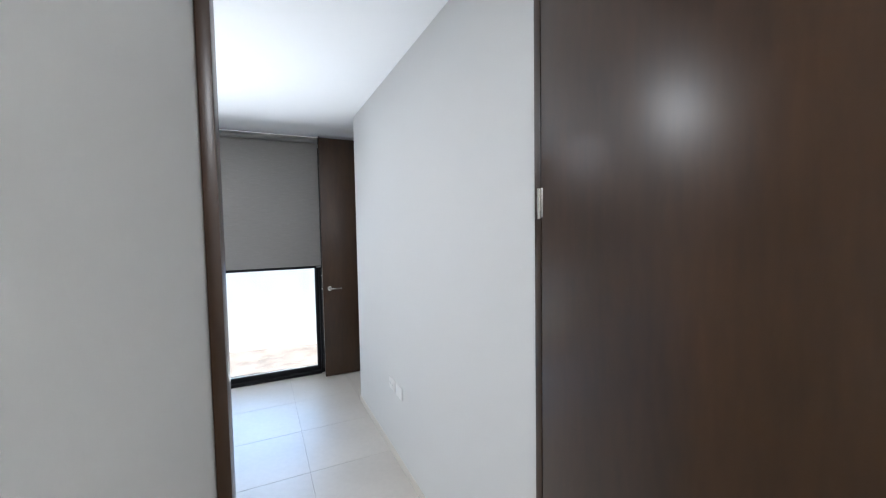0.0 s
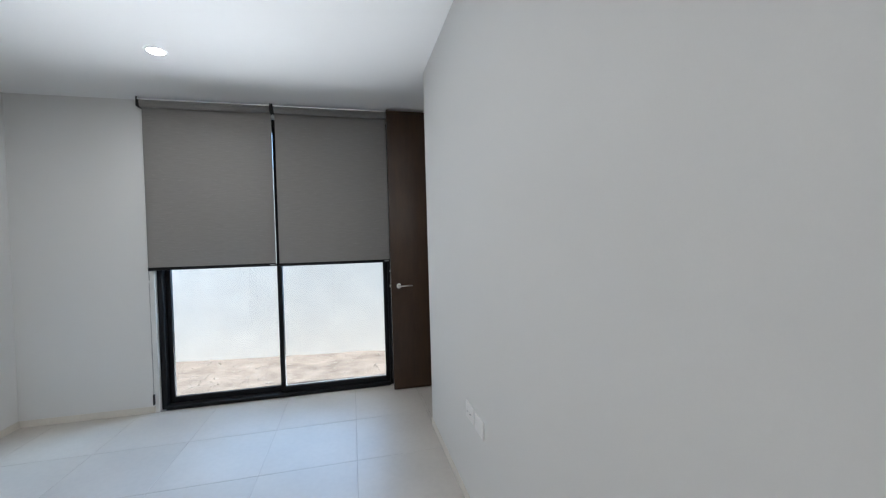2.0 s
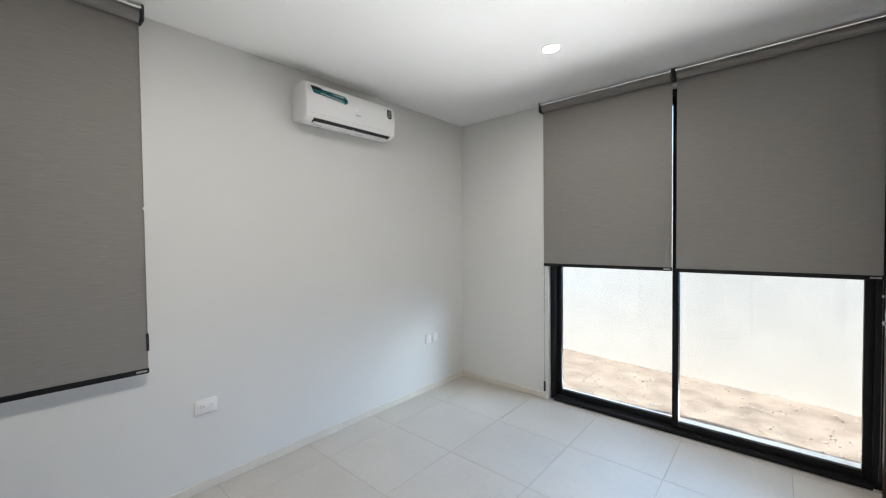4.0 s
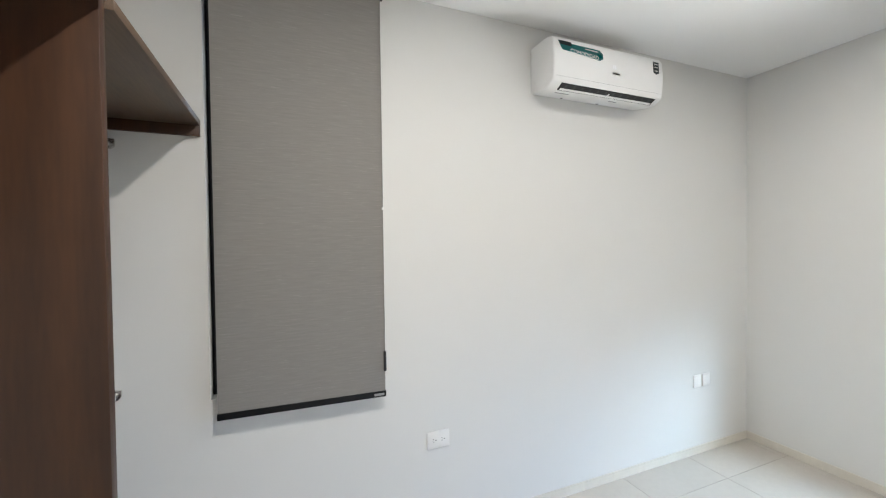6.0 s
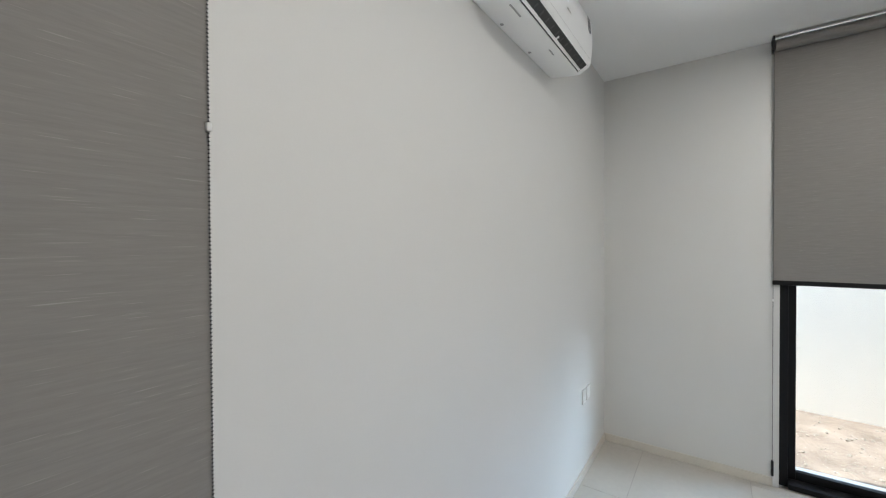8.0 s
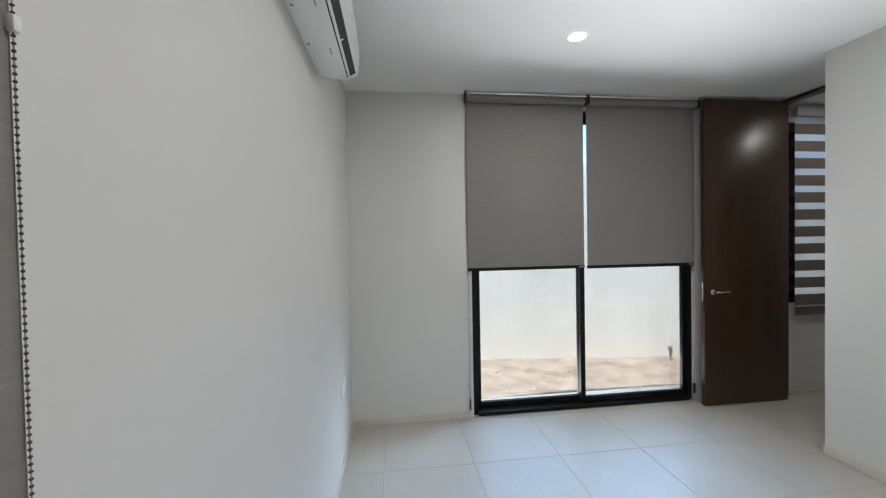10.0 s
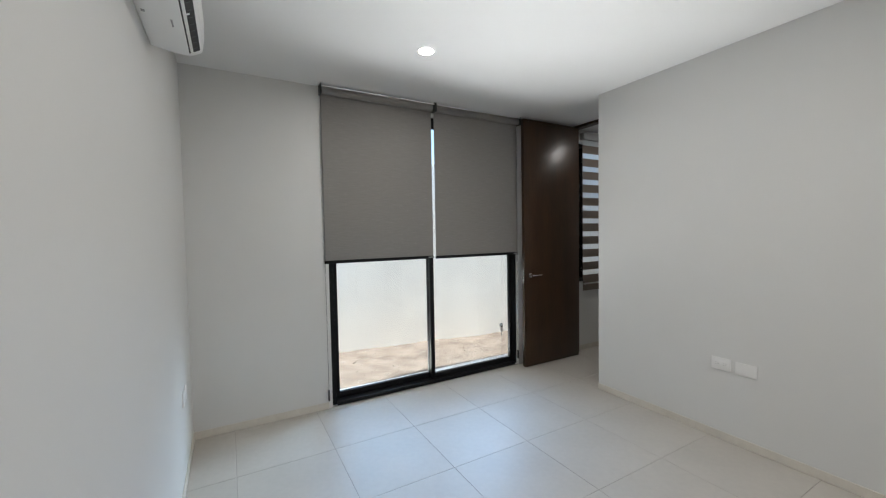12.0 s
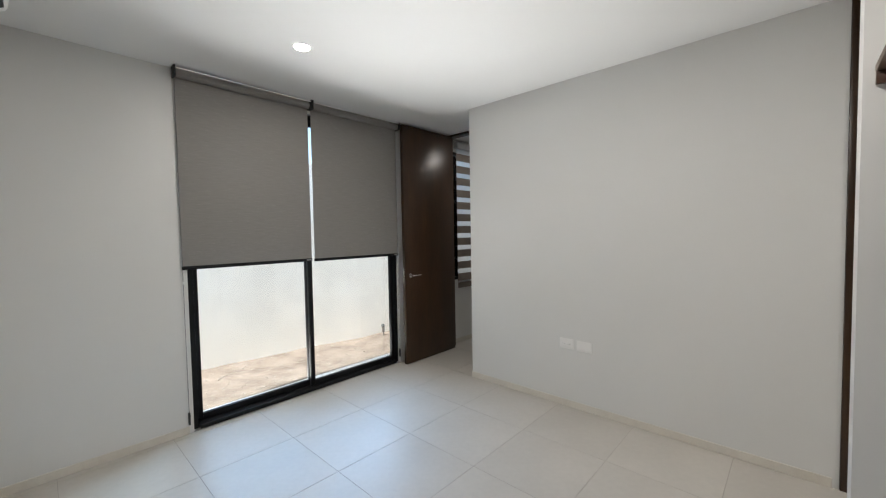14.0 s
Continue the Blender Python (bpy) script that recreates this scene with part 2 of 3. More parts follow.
structure("wall_west", [(-0.15, HALL_S - 0.15, -0.1, 0, WIN[0], H + 0.1), (-0.15, WIN[1], -0.1, 0, 0.15, H + 0.1),
                        (-0.15, WIN[0], -0.1, 0, WIN[1], WIN[2]), (-0.15, WIN[0], WIN[3], 0, WIN[1], H + 0.1)], PAINT,
          "off-white painted wall with a tall narrow window", "wall")
structure("wall_north", [(0, 0, -0.1, OPEN_L, 0.15, H + 0.1), (OPEN_L, 0, OPEN_T, OPEN_R, 0.15, H + 0.1),
                         (OPEN_R, 0, -0.1, BWIN[0], 0.15, H + 0.1), (BWIN[1], 0, -0.1, BATH_E + 0.15, 0.15, H + 0.1),
                         (BWIN[0], 0, -0.1, BWIN[1], 0.15, BWIN[2]), (BWIN[0], 0, BWIN[3], BWIN[1], 0.15, H + 0.1)], PAINT,
          "off-white painted wall around the patio door", "wall")
structure("wall_east", [(W, -3.61, -0.1, W + 0.12, NICHE, H + 0.1)], PAINT, "plain off-white painted wall with outlet plates", "wall")
structure("wall_niche", [(W + 0.12, NICHE - 0.12, -0.1, 4.06, NICHE, H + 0.1)], PAINT, "off-white wall beside the bathroom door", "wall")
structure("wall_partition", [(PART_L, HALL_S, -0.1, PART_R, -3.571, H + 0.1)], PAINT,
          "off-white partition wall between closet and entry", "wall")
structure("wall_closet", [(0, CLOSET_BACK - 0.12, -0.1, PART_L, CLOSET_BACK, H + 0.1)], PAINT, "off-white back wall of the closet", "wall")
structure("wall_hall_east", [(3.40, HALL_S, -0.1, 3.55, -3.646, H + 0.1)], PAINT, "off-white wall of the entry hall", "wall")
structure("wall_hall_south", [(0, HALL_S - 0.15, -0.1, 3.55, HALL_S, H + 0.1)], PAINT, "off-white end wall of the entry hall", "wall")
structure("wall_bathroom_east", [(BATH_E, BATH_S, -0.1, BATH_E + 0.15, 0, H + 0.1)], PAINT, "off-white bathroom wall", "wall")
structure("wall_bathroom_south", [(W + 0.12, BATH_S - 0.15, -0.1, BATH_E + 0.15, BATH_S, H + 0.1)], PAINT, "off-white bathroom end wall", "wall")
structure("ceiling", [(-0.15, HALL_S - 0.15, H, BATH_E + 0.15, 0.15, H + 0.14)], CEIL, "smooth white painted ceiling", "ceiling")
floor = structure("floor", [(-0.15, HALL_S - 0.15, -0.12, BATH_E + 0.15, 0.02, -0.002)], GROUT, "floor of square beige porcelain tiles", "floor")

# skirting, a low strip of floor tile
SK = 0.058


def skirting(x0, y0, x1, y1):
    solid("baseboard", box(x0, y0, 0, x1, y1, SK, bevel=0.002, seg=1), SKIRT, "low beige tile skirting along the wall", "skirting", kind="structure")


skirting(0.008, -0.007, OPEN_L - 0.03, -0.0005)
skirting(0.0005, CLOSET_BACK, 0.008, -0.0005)
skirting(W - 0.007, -3.58, W - 0.0005, NICHE + 0.007)
skirting(W - 0.0005, NICHE + 0.0005, 3.95, NICHE + 0.007)
skirting(4.06, -0.007, BATH_E, -0.0005)
skirting(0.008, CLOSET_BACK + 0.0005, 0.8, CLOSET_BACK + 0.007)

# ---- patio door ----
patio = thing("window_1", "black aluminium sliding patio door with two clear panes", "patio door", kind="structure")
FY0, FY1 = 0.038, 0.138
part("window_frame", box(OPEN_L + 0.002, FY0, 0.002, OPEN_L + 0.045, FY1, OPEN_T - 0.002, bevel=0.002), BLACK, patio)
part("window_frame", box(OPEN_R - 0.045, FY0, 0.002, OPEN_R - 0.002, FY1, OPEN_T - 0.002, bevel=0.002), BLACK, patio)
part("window_frame", box(OPEN_L + 0.045, FY0, OPEN_T - 0.05, OPEN_R - 0.045, FY1, OPEN_T - 0.002, bevel=0.002), BLACK, patio)
part("threshold", box(OPEN_L + 0.045, FY0 - 0.030, 0.002, OPEN_R - 0.045, FY1, 0.034, bevel=0.003), BLACK, patio)


def sash(x0, x1, y0, y1):
    s = thing("sash", "", "")
    s.parent = patio
    w, z0, z1 = 0.042, 0.036, OPEN_T - 0.052
    bm = bmesh.new()
    add_box(bm, x0, y0, z0, x0 + w, y1, z1, bevel=0.002)
    add_box(bm, x1 - w, y0, z0, x1, y1, z1, bevel=0.002)
    add_box(bm, x0 + w, y0, z0, x1 - w, y1, z0 + 0.05, bevel=0.002)
    add_box(bm, x0 + w, y0, z1 - 0.05, x1 - w, y1, z1, bevel=0.002)
    part("sash_frame", bm, BLACK, s)
    ym = (y0 + y1) / 2
    pane = part("pane", box(x0 + w - 0.005, ym - 0.003, z0 + 0.045, x1 - w + 0.005, ym + 0.003, z1 - 0.045), GLASS, s, "clear glass pane", False)
    pane.visible_shadow = False
    return s


sash(OPEN_L + 0.046, 2.072, 0.092, 0.130)
sash(2.032, OPEN_R - 0.046, 0.048, 0.086)

# ---- roller blinds ----


def bead_chain(parent, x, y, z0, z1, joint, gap=0.009):
    """Two strands of beads with a clear joint, ending in a weighted tensioner."""
    verts, faces = [], []
    for s, (dx, dy) in enumerate(((0, 0), (0, gap))):
        k = 0
        z = z0
        while z < z1:
            b, r = len(verts), 0.0023
            verts += [(x + dx + r, y + dy, z), (x + dx, y + dy + r, z), (x + dx - r, y + dy, z), (x + dx, y + dy - r, z),
                      (x + dx, y + dy, z + r), (x + dx, y + dy, z - r)]
            faces += [(b + i, b + (i + 1) % 4, b + 4) for i in range(4)] + [(b + (i + 1) % 4, b + i, b + 5) for i in range(4)]
            z += 0.0062
    me = bpy.data.meshes.new("bead_chain")
    me.from_pydata(verts, [], faces)
    me.materials.append(BEAD)
    ob = new("bead_chain", me)
    ob.parent = parent
    part("cord_core", rod((x, y, z0), (x, y, z1), 0.0007, 6), GREY_PL, parent)
    part("chain_joint", box(x - 0.004, y - 0.004, joint - 0.007, x + 0.004, y + 0.004, joint + 0.007, bevel=0.002), WHITE_PL, parent, "clear plastic chain joint")
    part("tensioner", box(x - 0.006, y - 0.008, z0 - 0.075, x + 0.006, y + gap + 0.006, z0 + 0.02, bevel=0.004), BLACK_PL, parent, "black plastic chain weight")


def roller_blind(width, drop, label, group, at, chain_side, chain_end, joint, tag_side=1, lean=0.0):
    """Hangs from z = 0 at the top; width runs along local x, the room is on local -y."""
    b = thing("roller_blind", label, "roller blind", group, at=at)
    h = width / 2
    part("rolled_tube", rod((-h + 0.012, -0.035, -0.048), (h - 0.012, -0.035, -0.048), 0.033, 32), FABRIC, b, "grey fabric rolled on its tube")
    part("head_rail", rod((-h + 0.004, -0.070, -0.018), (h - 0.004, -0.070, -0.018), 0.0095, 20), RAIL, b, "bright polished head rail")
    for sx in (-1, 1):
        part("bracket", box(sx * h - 0.006, -0.081, -0.085, sx * h + 0.006, 0.0, -0.001, bevel=0.004), BLACK_PL, b, "black plastic end bracket")
    part("fabric", box(-h + 0.007, -0.0066, -drop + 0.004, h - 0.007, -0.0054, -0.045), FABRIC, b, "grey woven screen fabric, half drawn")
    bar = part("bottom_bar", box(-h + 0.004, -0.013, -0.014, h - 0.004, 0.002, 0.014, bevel=0.004), BLACK, b, "black weighted bottom bar")
    bar.matrix_local = pose(0, 0, -drop, 0, lean, 0)
    part("end_tag", box(tag_side * (h - 0.038) - 0.024, -0.0155, -0.005, tag_side * (h - 0.038) + 0.024, -0.0125, 0.006, bevel=0.001), GREY_PL, bar, "small grey end tag")
    if chain_side:
        bead_chain(b, chain_side * (h - 0.008), -0.010, -chain_end, -0.08, -joint)
    return b


roller_blind(1.062, 1.49, "grey roller blind half lowered over the patio door", "blinds over the patio door", pose(1.515, -0.012, H), -1, 2.62, 1.60)
roller_blind(1.052, 1.495, "grey roller blind half lowered beside the open door", "blinds over the patio door", pose(2.588, -0.012, H), 1, 2.62, 1.60)
roller_blind(0.713, 1.936, "grey roller blind fully lowered over the narrow window", "", pose(0.055, -3.2035, H, 0, 0, 90), 1, 1.758, 1.06, lean=0.9)

# ---- narrow west window ----
wwin = thing("window_2", "tall narrow black-framed window behind a blind", "window", kind="structure")
for a in ((WIN[0] + 0.002, WIN[2] + 0.002, WIN[0] + 0.04, WIN[3] - 0.002), (WIN[1] - 0.04, WIN[2] + 0.002, WIN[1] - 0.002, WIN[3] - 0.002),
          (WIN[0] + 0.04, WIN[2] + 0.002, WIN[1] - 0.04, WIN[2] + 0.042), (WIN[0] + 0.04, WIN[3] - 0.042, WIN[1] - 0.04, WIN[3] - 0.002)):
    part("window_frame", box(-0.110, a[0], a[1], -0.055, a[2], a[3], bevel=0.002), BLACK, wwin)
pane = part("pane", box(-0.088, WIN[0] + 0.035, WIN[2] + 0.037, -0.082, WIN[1] - 0.035, WIN[3] - 0.037), GLASS, wwin, "clear glass pane", False)
pane.visible_shadow = False

# ---- bathroom window with striped blind ----
bwin = thing("window_3", "bathroom window with black frame and daylight behind", "window", kind="structure")
for a in ((BWIN[0] + 0.002, BWIN[2] + 0.002, BWIN[0] + 0.018, BWIN[3] - 0.002), (BWIN[1] - 0.04, BWIN[2] + 0.002, BWIN[1] - 0.002, BWIN[3] - 0.002),
          (BWIN[0] + 0.018, BWIN[2] + 0.002, BWIN[1] - 0.04, BWIN[2] + 0.042), (BWIN[0] + 0.018, BWIN[3] - 0.042, BWIN[1] - 0.04, BWIN[3] - 0.002)):
    part("window_frame", box(a[0], 0.06, a[1], a[2], 0.11, a[3], bevel=0.002), BLACK, bwin)
pane = part("pane", box(BWIN[0] + 0.014, 0.082, BWIN[2] + 0.037, BWIN[1] - 0.035, 0.088, BWIN[3] - 0.037), GLASS, bwin, "clear glass pane", False)
pane.visible_shadow = False
zebra = thing("striped_blind", "taupe and sheer striped day-and-night blind", "blind")
ZX0, ZX1 = BWIN[0] + 0.055, BWIN[1] + 0.02
part("cassette", box(ZX0, -0.075, 2.64, ZX1, -0.004, 2.73, bevel=0.01), GREY_PL, zebra, "taupe blind cassette")
zz = 2.64
while zz > 0.95:
    part("band", box(ZX0 + 0.01, -0.0382, zz - 0.062, ZX1 - 0.01, -0.0374, zz), SHEER, zebra, "sheer white band", False)
    zz -= 0.062
    part("band", box(ZX0 + 0.01, -0.0386, zz - 0.1, ZX1 - 0.01, -0.0374, zz), ZEBRA, zebra, "opaque taupe band", False)
    zz -= 0.1
part("bottom_bar", box(ZX0 + 0.008, -0.046, zz - 0.024, ZX1 - 0.008, -0.03, zz, bevel=0.004), ALU, zebra, "aluminium bottom bar")
part("hem", box(ZX0 + 0.01, -0.0386, zz - 0.10, ZX1 - 0.01, -0.0374, zz - 0.024), ZEBRA, zebra, "taupe hem")

# ---- doors ----


def lever_handle(leaf, x, y, z, out, along):
    """A round rose with a lever; out is the side (-1 or 1 in y), along the way that the lever points in x."""
    h = part("lever_handle", rod((x, y, z), (x, y + out * 0.009, z), 0.026, 28), CHROME, leaf, "satin chrome lever handle")
    part("neck", rod((x, y + out * 0.008, z), (x, y + out * 0.05, z), 0.010, 16), CHROME, h)
    part("lever", sweep([(x, y + out * 0.046, z), (x + along * 0.02, y + out * 0.052, z), (x + along * 0.06, y + out * 0.053, z),
                         (x + along * 0.105, y + out * 0.052, z + 0.001), (x + along * 0.125, y + out * 0.048, z + 0.002)], 0.0105, 12, 0.8), CHROME, h)


def door_leaf(name, width, label, at):
    """Hinge at local x = 0, leaf runs along +x, thickness in y, faces at 0 and 0.045."""
    d = thing(name, label, "door", kind="structure", at=at)
    leaf = part("leaf", box(0.003, 0, 0.010, width, 0.045, 2.738, bevel=0.003), WALNUT, d, "dark walnut veneer leaf")
    lever_handle(leaf, width - 0.075, 0, 1.03, -1, -1)
    lever_handle(leaf, width - 0.075, 0.045, 1.03, 1, -1)
    part("latch_plate", box(width - 0.0005, 0.012, 0.95, width + 0.002, 0.033, 1.11, bevel=0.001), CHROME, leaf, "steel latch plate")
    part("latch", box(width + 0.001, 0.016, 1.018, width + 0.014, 0.029, 1.042, bevel=0.003), CHROME, leaf)
    for z in (0.25, 1.76, 2.6):
        hg = part("hinge", box(-0.001, -0.0015, z - 0.045, 0.012, 0.001, z + 0.05, bevel=0.0005), CHROME, d, "steel butt hinge")
        part("hinge_knuckle", rod((-0.003, -0.004, z - 0.05), (-0.003, -0.004, z + 0.05), 0.006, 12), CHROME, hg)
    return d


# bathroom door, opened flat against the window wall
door_leaf("door_1", 0.845, "tall dark walnut door standing open beside the blinds", pose(3.947, -0.105, 0, 0, 0, 180))
bf = thing("door_frame_1", "dark walnut frame of the bathroom doorway", "door frame", kind="structure")
part("jamb", box(3.955, -0.062, 0, 4.055, -0.006, H - 0.002, bevel=0.002), WALNUT, bf)
part("jamb", box(3.955, NICHE + 0.008, 0, 4.055, NICHE + 0.035, H - 0.002, bevel=0.002), WALNUT, bf)
part("head", box(3.955, NICHE + 0.035, 2.742, 4.055, -0.062, H - 0.001, bevel=0.002), WALNUT, bf)

# entry door, opened back into the hall
door_leaf("door_2", 0.93, "tall dark walnut entry door folded back along the hall", pose(3.302, -3.654, 0, 0, 0, -90))
ef = thing("door_frame_2", "dark walnut frame of the bedroom doorway", "door frame", kind="structure")
part("jamb", box(3.311, -3.644, 0, 3.40, -3.612, H - 0.002, bevel=0.002), WALNUT, ef)
part("jamb", box(PART_R + 0.001, -3.70, 0, PART_R + 0.03, -3.60, H - 0.002, bevel=0.002), WALNUT, ef)
part("head", box(PART_R + 0.03, -3.70, 2.744, 3.311, -3.60, H - 0.001, bevel=0.002), WALNUT, ef)

# ---- closet ----
closet = thing("closet", "open walnut closet with shelf and hanging rods", "closet")
part("side_panel", box(0.85, CLOSET_BACK + 0.004, 0.002, 0.877, -3.615, H - 0.004, bevel=0.002), CLOSET, closet, "upright walnut divider panel")
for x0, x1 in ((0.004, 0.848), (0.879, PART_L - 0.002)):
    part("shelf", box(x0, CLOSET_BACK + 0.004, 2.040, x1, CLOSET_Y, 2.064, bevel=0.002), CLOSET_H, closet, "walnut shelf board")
part("cleat", box(0.003, CLOSET_BACK + 0.03, 1.995, 0.021, CLOSET_Y - 0.001, 2.039, bevel=0.002), CLOSET, closet, "walnut cleat on the wall")
part("cleat", box(PART_L - 0.021, CLOSET_BACK + 0.03, 1.995, PART_L - 0.003, CLOSET_Y - 0.001, 2.039, bevel=0.002), CLOSET, closet, "walnut cleat on the wall")
for z in (1.942, 0.967):
    r = part("hanging_rod", sweep([(0.004, -3.905, z), (0.4, -3.905, z), (0.848, -3.905, z)], 0.0115, 14, 1.35), ALU, closet, "oval aluminium hanging rod")
    for sx, x in ((1, 0.003), (-1, 0.848)):
        bm = rod((x, -3.905, z), (x + sx * 0.012, -3.905, z), 0.020, 20)
        add_box(bm, x, -3.925, z + 0.0, x + sx * 0.012, -3.885, z + 0.018)
        part("rod_socket", bm, CHROME, r, "chrome rod socket")

# ---- air conditioner ----
AY0, AY1 = -1.972, -1.168
ac = thing("air_conditioner", "white wall-mounted split air conditioner with teal sticker", "air conditioner")
prof = [(0.003, 2.388), (0.07, 2.374), (0.150, 2.366), (0.195, 2.390), (0.203, 2.402), (0.2095, 2.45), (0.212, 2.505), (0.212, 2.535), (0.206, 2.602),
        (0.19, 2.628), (0.15, 2.640), (0.003, 2.642)]
part("casing", prism(prof, "y", AY0, AY1, bevel=0.012), WHITE_PL, ac, "glossy white plastic casing")
SY0, SY1 = AY0 + 0.065, AY1 - 0.045


def slot_section(t0, t1, out0, out1):
    """A strip of the slanted outlet: t runs up the slot, out is the depth range along its normal."""
    def at(t, o):
        return (0.150 + 0.045 * t + 0.471 * o, 2.366 + 0.024 * t - 0.882 * o)
    return [at(t0, out0), at(t0, out1), at(t1, out1), at(t1, out0)]


part("outlet_slot", prism(slot_section(0.02, 0.98, -0.004, 0.0006), "y", SY0, SY1), DARK, ac, "dark air outlet")
part("flap", prism(slot_section(0.13, 0.34, 0.001, 0.006), "y", SY0 + 0.012, SY1 - 0.012, bevel=0.0012), WHITE_PL, ac, "white swing flap")
part("flap_pivot", prism(slot_section(0.30, 0.60, 0.001, 0.004), "y", AY0 + 0.405, AY0 + 0.413), WHITE_PL, ac, "small white flap pivot")
for k in range(12):
    y = SY0 + 0.04 + k * (SY1 - SY0 - 0.08) / 11
    part("vane", prism(slot_section(0.44, 0.80, 0.0003, 0.0016), "y", y - 0.005, y + 0.005), VANE, ac, "dark air vane")
part("screw_cap", rod((0.045, AY0 - 0.0015, 2.43), (0.045, AY0 + 0.002, 2.43), 0.011, 20), WHITE_PL, ac, "round screw cap on the side")
for y in (AY0 + 0.20, AY0 + 0.47):
    part("clip", box(0.018, y - 0.006, 2.380, 0.030, y + 0.006, 2.3865, bevel=0.001), GREY_PL, ac, "small clip under the rear edge")
for y, w in ((AY0 + 0.13, 0.045), (AY0 + 0.50, 0.028)):
    part("vent_mark", box(0.110, y - w, 2.3675, 0.116, y + w, 2.3725), GREY_PL, ac, "thin grey mark under the casing")
part("joint_line", box(0.2030, AY0 + 0.02, 2.4180, 0.2054, AY1 - 0.02, 2.4190), GREY_PL, ac, "panel joint")


def on_front(y, z):
    """x of the casing's front at a height."""
    return 0.212 - (z - 0.52 - 2.0) * 0.063 + 0.0008 if z > 2.52 else 0.2125


def sticker(pts, material, name, label, lift=0.0006):
    bm = bmesh.new()
    up = 0.012 if max(z for _, z in pts) > 2.53 else 0.0
    a = [bm.verts.new((on_front(y, z + up) + lift, y, z + up)) for y, z in pts]
    bm.faces.new(a)
    bmesh.ops.solidify(bm, geom=bm.faces[:], thickness=0.0006)
    return part(name, bm, material, ac, label, False)


sticker([(AY0 + 0.03, 2.5900), (AY0 + 0.055, 2.5430), (AY0 + 0.31, 2.5230), (AY0 + 0.335, 2.5360), (AY0 + 0.335, 2.5630), (AY0 + 0.31, 2.5810), (AY0 + 0.12, 2.5830), (AY0 + 0.11, 2.5900)],
        TEAL, "sticker", "teal hexagonal sticker")
sticker([(AY0 + 0.032, 2.5905), (AY0 + 0.042, 2.5700), (AY0 + 0.12, 2.5680), (AY0 + 0.115, 2.5905)], NAVY, "sticker", "dark corner of the sticker", 0.0012)
sticker([(AY1 - 0.085, 2.5880), (AY1 - 0.085, 2.5230), (AY1 - 0.062, 2.5130), (AY1 - 0.038, 2.5230), (AY1 - 0.038, 2.5880)], NAVY, "sticker", "dark rating label")
for z in (2.5310, 2.5530, 2.5710):
    sticker([(AY1 - 0.075, z), (AY1 - 0.048, z), (AY1 - 0.048, z + 0.006), (AY1 - 0.075, z + 0.006)], WHITE_PL, "print", "white print", 0.0014)
sticker([(AY0 + 0.405, 2.478), (AY0 + 0.455, 2.478), (AY0 + 0.455, 2.485), (AY0 + 0.405, 2.485)], BADGE, "badge", "small grey badge")
for dy in (0.0, 0.013):
    sticker([(AY0 + 0.405 + dy, 2.5080), (AY0 + 0.415 + dy, 2.5080), (AY0 + 0.415 + dy, 2.5280), (AY0 + 0.405 + dy, 2.5280)], DISPLAY, "display_digit", "pale lit display digit")


def lettering(words, size, m, material, parent, name="lettering"):
    cu = bpy.data.curves.new(name, "FONT")
    cu.body, cu.size, cu.align_x, cu.align_y, cu.extrude = words, size, "CENTER", "CENTER", 0.0003
    tmp = new("lettering_source", cu)
    dg = bpy.context.evaluated_depsgraph_get()
    dg.update()
    me = bpy.data.meshes.new_from_object(tmp.evaluated_get(dg))
    bpy.data.objects.remove(tmp)
    me.materials.clear()
    me.materials.append(material)
    ob = new(name, me)
    ob.matrix_world = m
    ob.parent = parent
    return tagged(ob, "white printed word " + words)


lettering("COMODIDAD", 0.031, pose(on_front(0, 2.5520) + 0.0022, AY0 + 0.205, 2.5520, 86.5, 3.0, 90), WHITE_PL, ac)
sticker([(AY0 + 0.21, 2.5680), (AY0 + 0.30, 2.5660), (AY0 + 0.30, 2.5720), (AY0 + 0.21, 2.5740)], WHITE_PL, "print", "white print", 0.0014)

# ---- outlets ----


def wall_plate(at, w, h, label, socket):
    """Local x along the wall, local -y into the room, origin at the plate's centre on the wall."""
    p = thing("outlet" if socket else "blank_plate", label, "outlet" if socket else "wall plate", at=at)
    part("plate", box(-w / 2, -0.009, -h / 2, w / 2, -0.0005, h / 2, bevel=0.003), PLATE, p)
    if socket:
        ins = part("insert", box(-w * 0.36, -0.0115, -h * 0.26, w * 0.36, -0.008, h * 0.26, bevel=0.0012), PLATE, p)
        for sx in (-1, 1):
            for k, (dx, dz, sw, sh) in enumerate(((-0.006, 0.006, 0.006, 0.0022), (-0.006, -0.006, 0.006, 0.0022), (0.008, 0, 0.005, 0.005))):
                cx = sx * w * 0.19
                part("socket_hole", box(cx + dx - sw / 2, -0.0122, dz - sh / 2, cx + dx + sw / 2, -0.0112, dz + sh / 2), DARK, ins)
    return p


wall_plate(pose(0, -2.565, 0.520, 0, 0, 90), 0.125, 0.088, "white duplex outlet low on the wall", True)
wall_plate(pose(0, -0.574, 0.528, 0, 0, 90), 0.078, 0.088, "white blank plate near the room corner", False)
wall_plate(pose(0, -0.478, 0.528, 0, 0, 90), 0.078, 0.088, "white blank plate near the room corner", False)
wall_plate(pose(W, -1.974, 0.547, 0, 0, -90), 0.124, 0.088, "white duplex outlet beside a blank plate", True)
wall_plate(pose(W, -2.125, 0.544, 0, 0, -90), 0.126, 0.088, "white blank plate beside the outlet", False)

# ---- downlights ----


